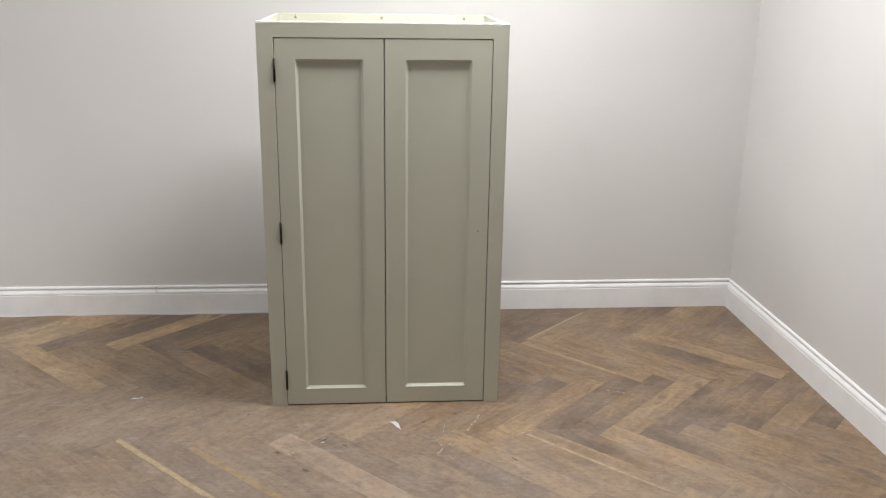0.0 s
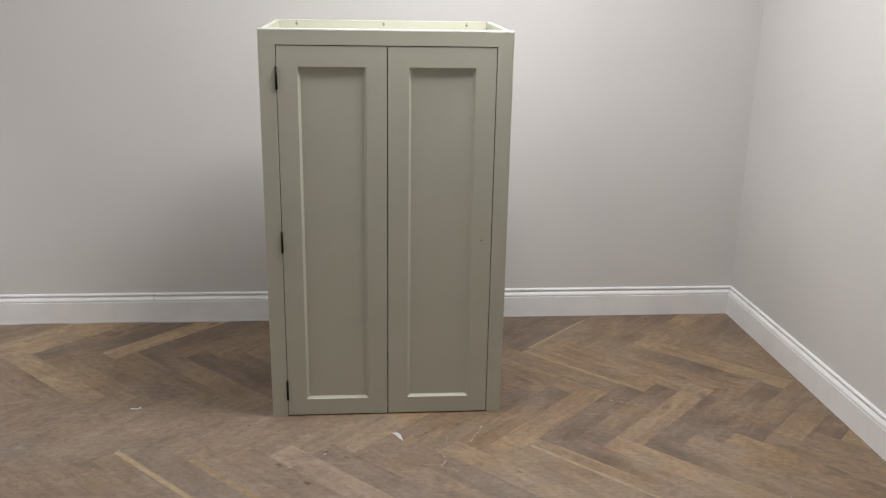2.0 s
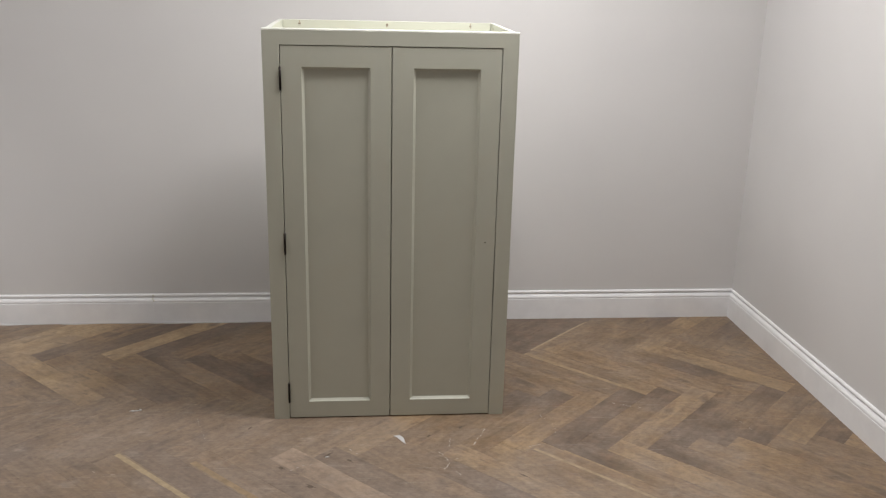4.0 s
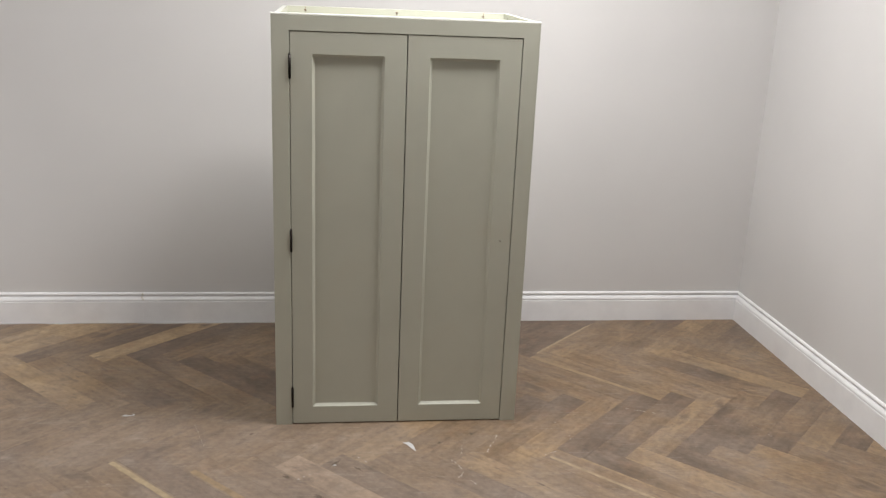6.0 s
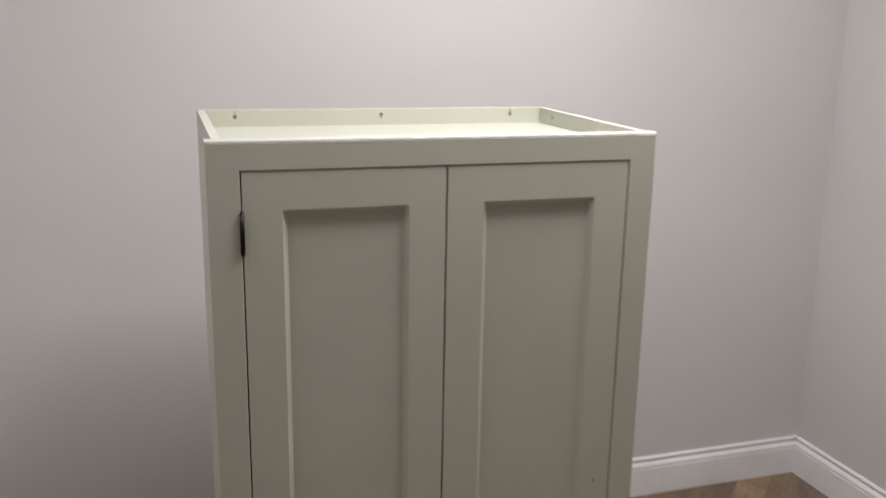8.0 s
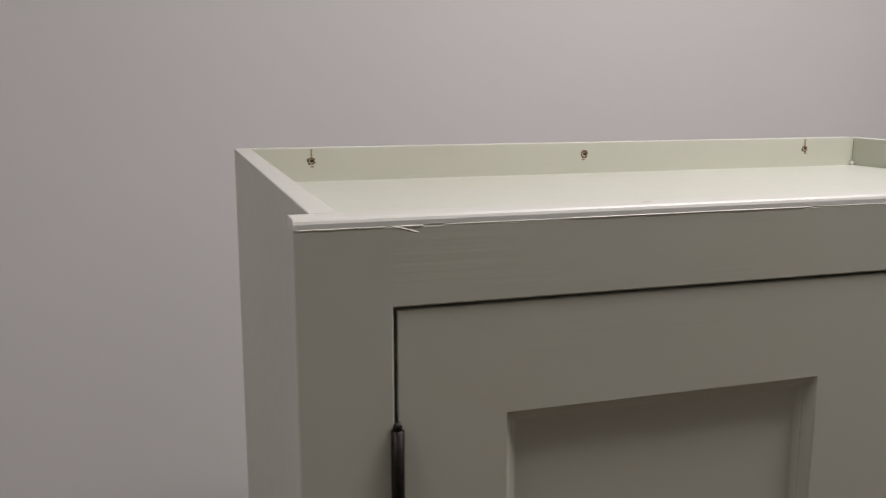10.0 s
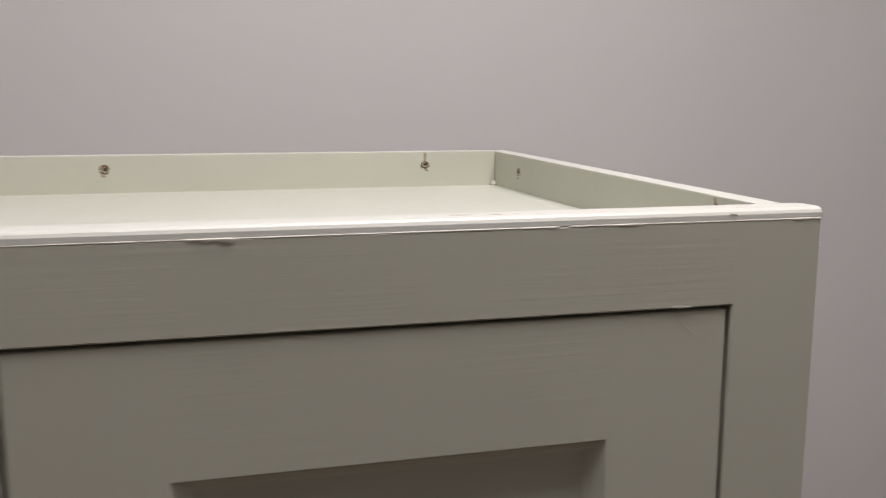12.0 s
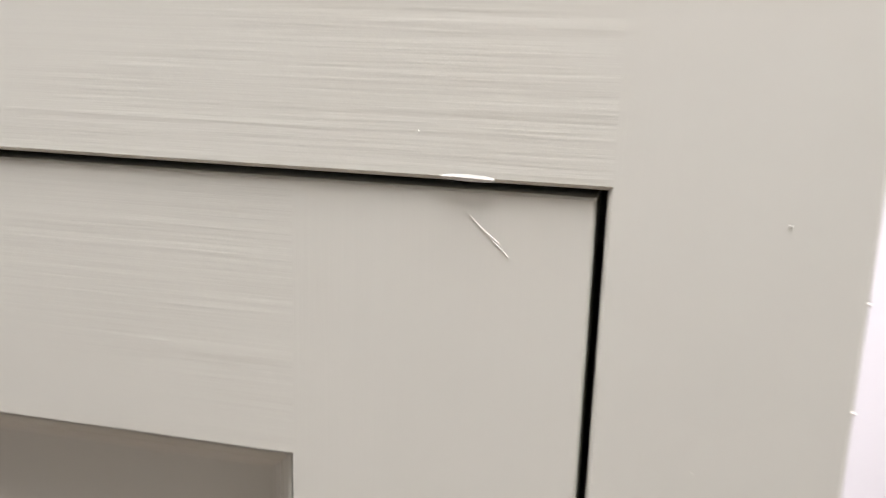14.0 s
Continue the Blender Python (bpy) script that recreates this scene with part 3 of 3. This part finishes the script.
def flake(outline, m, name, label, thick=0.0012):
    bm = bmesh.new()
    low = [bm.verts.new((x, y, 0.0)) for x, y in outline]
    high = [bm.verts.new((x * 0.96, y * 0.96, thick * (1 + 2.5 * abs(x + y) * 10))) for x, y in outline]
    n = len(outline)
    for k in range(n):
        bm.faces.new((low[k], low[(k + 1) % n], high[(k + 1) % n], high[k]))
    bm.faces.new(high)
    bm.faces.new(low[::-1])
    ob = new(name, mesh_of(name, bm, DEBRIS))
    ob.matrix_world = m
    return tagged(ob, label, "debris")


flake([(-0.022, 0.03), (0.002, 0.032), (0.016, 0.012), (0.022, -0.034), (0.006, -0.012), (-0.006, 0.014)], pose(0.03, -0.188, 0.0002), "paint_flake", "curled white paint flake lying on the oak floor")
flake([(-0.022, -0.003), (-0.010, 0.006), (0.004, 0.002), (0.024, 0.004), (0.010, -0.003), (-0.006, -0.006)], pose(-1.003, 0.093, 0.0002), "plaster_crumb", "small crushed white plaster crumb on the floor")
flake([(-0.006, -0.008), (0.002, 0.009), (0.006, -0.004)], pose(-0.985, 0.10, 0.0002, 0, 0, 40), "plaster_crumb", "small crushed white plaster crumb on the floor")
flake([(-0.009, -0.004), (0.0, 0.006), (0.008, 0.0)], pose(-0.236, -0.303, 0.0002), "plaster_crumb", "tiny white plaster crumb on the floor")

# ---- floor: oak herringbone over a dark screed ----
floor = new("floor", mesh_of("floor", box(X0, X1, Y0, Y1, -0.06, -0.0035), SCREED))
tagged(floor, "worn oiled oak herringbone parquet floor in mixed browns", "floor", kind="structure")
PW, PL = 0.109, 0.630
ORIGIN = (-0.208, -0.2263)
GAP = 0.0001


def plank_bmesh():
    bm = bmesh.new()
    a, b = PL / 2 - GAP, PW / 2 - GAP
    c, d = 0.0003, 0.0002
    low = [bm.verts.new((x, y, -0.0034)) for x, y in ((-a, -b), (a, -b), (a, b), (-a, b))]
    mid = [bm.verts.new((x, y, -d)) for x, y in ((-a, -b), (a, -b), (a, b), (-a, b))]
    top = [bm.verts.new((x, y, 0)) for x, y in ((-a + c, -b + c), (a - c, -b + c), (a - c, b - c), (-a + c, b - c))]
    for r, s in ((low, mid), (mid, top)):
        for k in range(4):
            bm.faces.new((r[k], r[(k + 1) % 4], s[(k + 1) % 4], s[k]))
    bm.faces.new(top)
    return bm


# tones of the boards, by stripe and lean: the first board's number, then each board's tone at its start, middle and end
TONES = {
    (0, 45): (-11, "mmm mmm dmm dmm mmm mmm dml mmm mmm mmd mmm lll mmm mmd mmd lmm ddd dmd lll ddm dmd dmm lmm dmm"),
    (0, -45): (-8, "mmm mml mmd mmm ddd mmm mdm ppp ddd mmm mdd lll lml mmm dmm lll dmm mmm lmm mml mmm"),
    (1, 45): (-13, "mmm mml hhh hhh dmm mdd hhh ddd mmm mmm mmm mmm mmm mmm mmm mmm ddd ddd ddd lmm mmm mmd lml mmm mdd mmm"),
    (1, -45): (-11, "mmm mmm hhl mlm mmd lmm dmm ddd mdd mmm mmm mmm mmm mmm mmm mmm mmm lml mmm mmm mdm lll mmm lmm"),
}


def tone_of(step, turn, k, r):
    first, row = TONES.get((step, turn), (0, ""))
    row = row.split()
    if 0 <= k - first < len(row):
        return row[k - first]
    return r.choice(("mmm", "mmm", "mml", "dmm", "mmd", "lll", "lmm"))


def oak_of(code):
    if code not in OAK:
        OAK[code] = oak(code)
    return OAK[code]


def build_floor():
    along, across = Vector((1, 1)) / math.sqrt(2), Vector((1, -1)) / math.sqrt(2)
    o = Vector(ORIGIN)
    shared = {}
    r = random.Random(11)
    rest = {45: bmesh.new(), -45: bmesh.new()}
    for k in range(-60, 61):
        for step in range(-8, 9):
            base = o + (along + across) * PW * k + (along - across) * (step * PL)
            for turn, centre in ((45, base + along * (PL / 2) + across * (PW / 2)),
                                 (-45, base + along * (-PW / 2) + across * (PL / 2))):
                tone = tone_of(step, turn, k, r)
                reach = (PL + PW) / 2 / math.sqrt(2)
                if not (X0 - reach < centre.x < X1 + reach and Y0 - reach < centre.y < Y1 + reach):
                    continue
                m = pose(centre.x, centre.y, r.uniform(-0.00025, 0.0), 0, 0, turn)
                back = m.inverted()
                cut = not (X0 + reach < centre.x < X1 - reach and Y0 + reach < centre.y < Y1 - reach)
                if tone not in shared:
                    shared[tone] = mesh_of("plank", plank_bmesh(), oak_of(tone))
                me = shared[tone]
                if cut or centre.y < -1.75:
                    bm = plank_bmesh()
                    if cut:
                        for co, no in (((X0, 0, 0), (-1, 0, 0)), ((X1, 0, 0), (1, 0, 0)), ((0, Y0, 0), (0, -1, 0)), ((0, Y1, 0), (0, 1, 0))):
                            bmesh.ops.bisect_plane(bm, geom=bm.verts[:] + bm.edges[:] + bm.faces[:], plane_co=back @ Vector(co), plane_no=back.to_3x3() @ Vector(no), clear_outer=True)
                    if not bm.faces:
                        bm.free()
                        continue
                    if centre.y < -1.75:
                        spare = bpy.data.meshes.new("spare")
                        bm.transform(pose(0, 0, 0, 0, 0, -turn) @ m)
                        bm.to_mesh(spare)
                        bm.free()
                        rest[turn].from_mesh(spare)
                        bpy.data.meshes.remove(spare)
                        continue
                    me = mesh_of("plank", bm, oak_of(tone))
                ob = new("plank", me)
                ob.parent = floor
                ob.matrix_basis = m
    mixed_oak = oak("mmm", joined=True)
    for turn, bm in rest.items():
        far = part("planks", bm, mixed_oak, floor)
        far.matrix_basis = pose(0, 0, 0, 0, 0, turn)
        tagged(far, "mixed brown oak boards", kind="stuff")


build_floor()


def scuff(points, width, seed):
    """A broken chalky drag mark lying on the boards."""
    r = random.Random(seed)
    bm = bmesh.new()
    for (ax, ay), (bx, by) in zip(points, points[1:]):
        long = math.hypot(bx - ax, by - ay)
        n = max(2, int(long / 0.012))
        nx, ny = -(by - ay) / long, (bx - ax) / long
        for k in range(n):
            if r.random() < 0.35:
                continue
            t0, t1 = k / n, (k + r.uniform(0.5, 1.0)) / n
            w, o = width * r.uniform(0.3, 1.0), width * r.uniform(-0.6, 0.6)
            quad = [(ax + (bx - ax) * t + nx * (o + e * w), ay + (by - ay) * t + ny * (o + e * w)) for t, e in ((t0, -0.5), (t1, -0.3), (t1, 0.3), (t0, 0.5))]
            bm.faces.new([bm.verts.new((x, y, 0.0004)) for x, y in quad])
    return part("scuff_mark", bm, CHALK, floor, "chalky white scuff")


for k, (points, width) in enumerate((
    (((0.895, 0.085), (0.95, 0.065), (1.048, 0.016)), 0.006),
    (((0.158, -0.455), (0.186, -0.395), (0.208, -0.350), (0.240, -0.334)), 0.005), (((0.171, -0.285), (0.190, -0.325), (0.206, -0.365)), 0.004),
    (((0.210, -0.410), (0.234, -0.450)), 0.004), (((0.222, -0.191), (0.212, -0.250), (0.207, -0.310)), 0.003),
    (((0.305, -0.239), (0.330, -0.185), (0.364, -0.118)), 0.005), (((-0.174, -0.235), (-0.150, -0.262), (-0.125, -0.290)), 0.005),
    (((-0.362, -0.387), (-0.320, -0.362), (-0.274, -0.343)), 0.005), (((0.496, -0.271), (0.535, -0.254), (0.572, -0.243)), 0.004),
    (((-0.747, 0.011), (-0.718, -0.080), (-0.692, -0.152)), 0.002),
    (((-1.04, -0.36), (-0.985, -0.39), (-0.93, -0.37)), 0.003), (((1.34, -0.66), (1.375, -0.74)), 0.003), (((0.60, -0.02), (0.64, -0.10), (0.63, -0.17)), 0.002),
    (((1.36, -0.05), (1.40, -0.13), (1.415, -0.2)), 0.002),
)):
    scuff(points, width, 200 + k)

def knot(x, y, long, width, turn, seed):
    """A dark knot with its grain drawn out to both sides: a ragged core and slivers that run past it."""
    r = random.Random(seed)
    bm = bmesh.new()
    for layer in range(6):
        a, b = (long * 0.20, width * 0.5) if layer == 0 else (long * r.uniform(0.25, 0.5), width * r.uniform(0.05, 0.12))
        u0, v0 = (0.0, 0.0) if layer == 0 else (long * r.uniform(-0.18, 0.18), width * r.uniform(-0.55, 0.55))
        n = 14
        bm.faces.new([bm.verts.new((u0 + a * math.cos(6.2832 * q / n) * r.uniform(0.8, 1.1), v0 + b * math.sin(6.2832 * q / n) * r.uniform(0.6, 1.2), 0.0003 + layer * 0.00004)) for q in range(n)])
    ob = part("knot", bm, KNOT, floor, "dark splintered oak knot")
    ob.matrix_basis = pose(x, y, 0, 0, 0, turn)


# dark splintered knots, each along its board's grain
for k, place in enumerate((
    (-0.285, -0.495, 0.060, 0.016, -45), (-0.394, -0.370, 0.050, 0.012, -45), (0.270, -0.102, 0.050, 0.014, 45), (-0.230, -0.284, 0.055, 0.012, 45),
    (-0.156, -0.329, 0.050, 0.010, -45), (0.142, -0.164, 0.045, 0.009, 45), (0.453, -0.462, 0.060, 0.008, -45), (-0.536, -0.070, 0.030, 0.008, 45),
)):
    knot(*place, 300 + k)


def sapwood(lean, side, start, long, width, material=SAP):
    """A pale stripe of sapwood along a board's edge: lean is its direction, side its place across, in metres along the diagonals."""
    along, across = Vector((1, 1)) / math.sqrt(2), Vector((1, -1)) / math.sqrt(2)
    ahead, aside = (along, across) if lean > 0 else (across, along)
    r = random.Random(int(1000 * abs(side)))
    bm = bmesh.new()
    rows = []
    n = 24
    for k in range(n + 1):
        w = width * (0.82 + 0.18 * r.random()) * min(1, 8 * (n - k + 0.5) / n)
        c = ahead * (start + long * k / n) + aside * side
        rows.append([bm.verts.new((*(c + aside * e), 0.0003)) for e in (-w, 0.0)])
    for p, q in zip(rows, rows[1:]):
        bm.faces.new((p[0], q[0], q[1], p[1]))
    return part("sapwood_stripe", bm, material, floor, "pale yellow sapwood stripe")


sapwood(-45, -0.862, -0.525, 0.60, 0.022)
sapwood(-45, 0.180, 0.57, 0.62, 0.015, PALE)
sapwood(45, 0.041, 0.93, 0.5, 0.012, PALE)
sapwood(-45, -0.712, -0.28, 0.56, 0.026, HONEY)
sapwood(-45, 0.242, 0.66, 0.33, 0.012, HONEY)
sapwood(-45, 0.888, 0.06, 0.55, 0.024, HONEY)
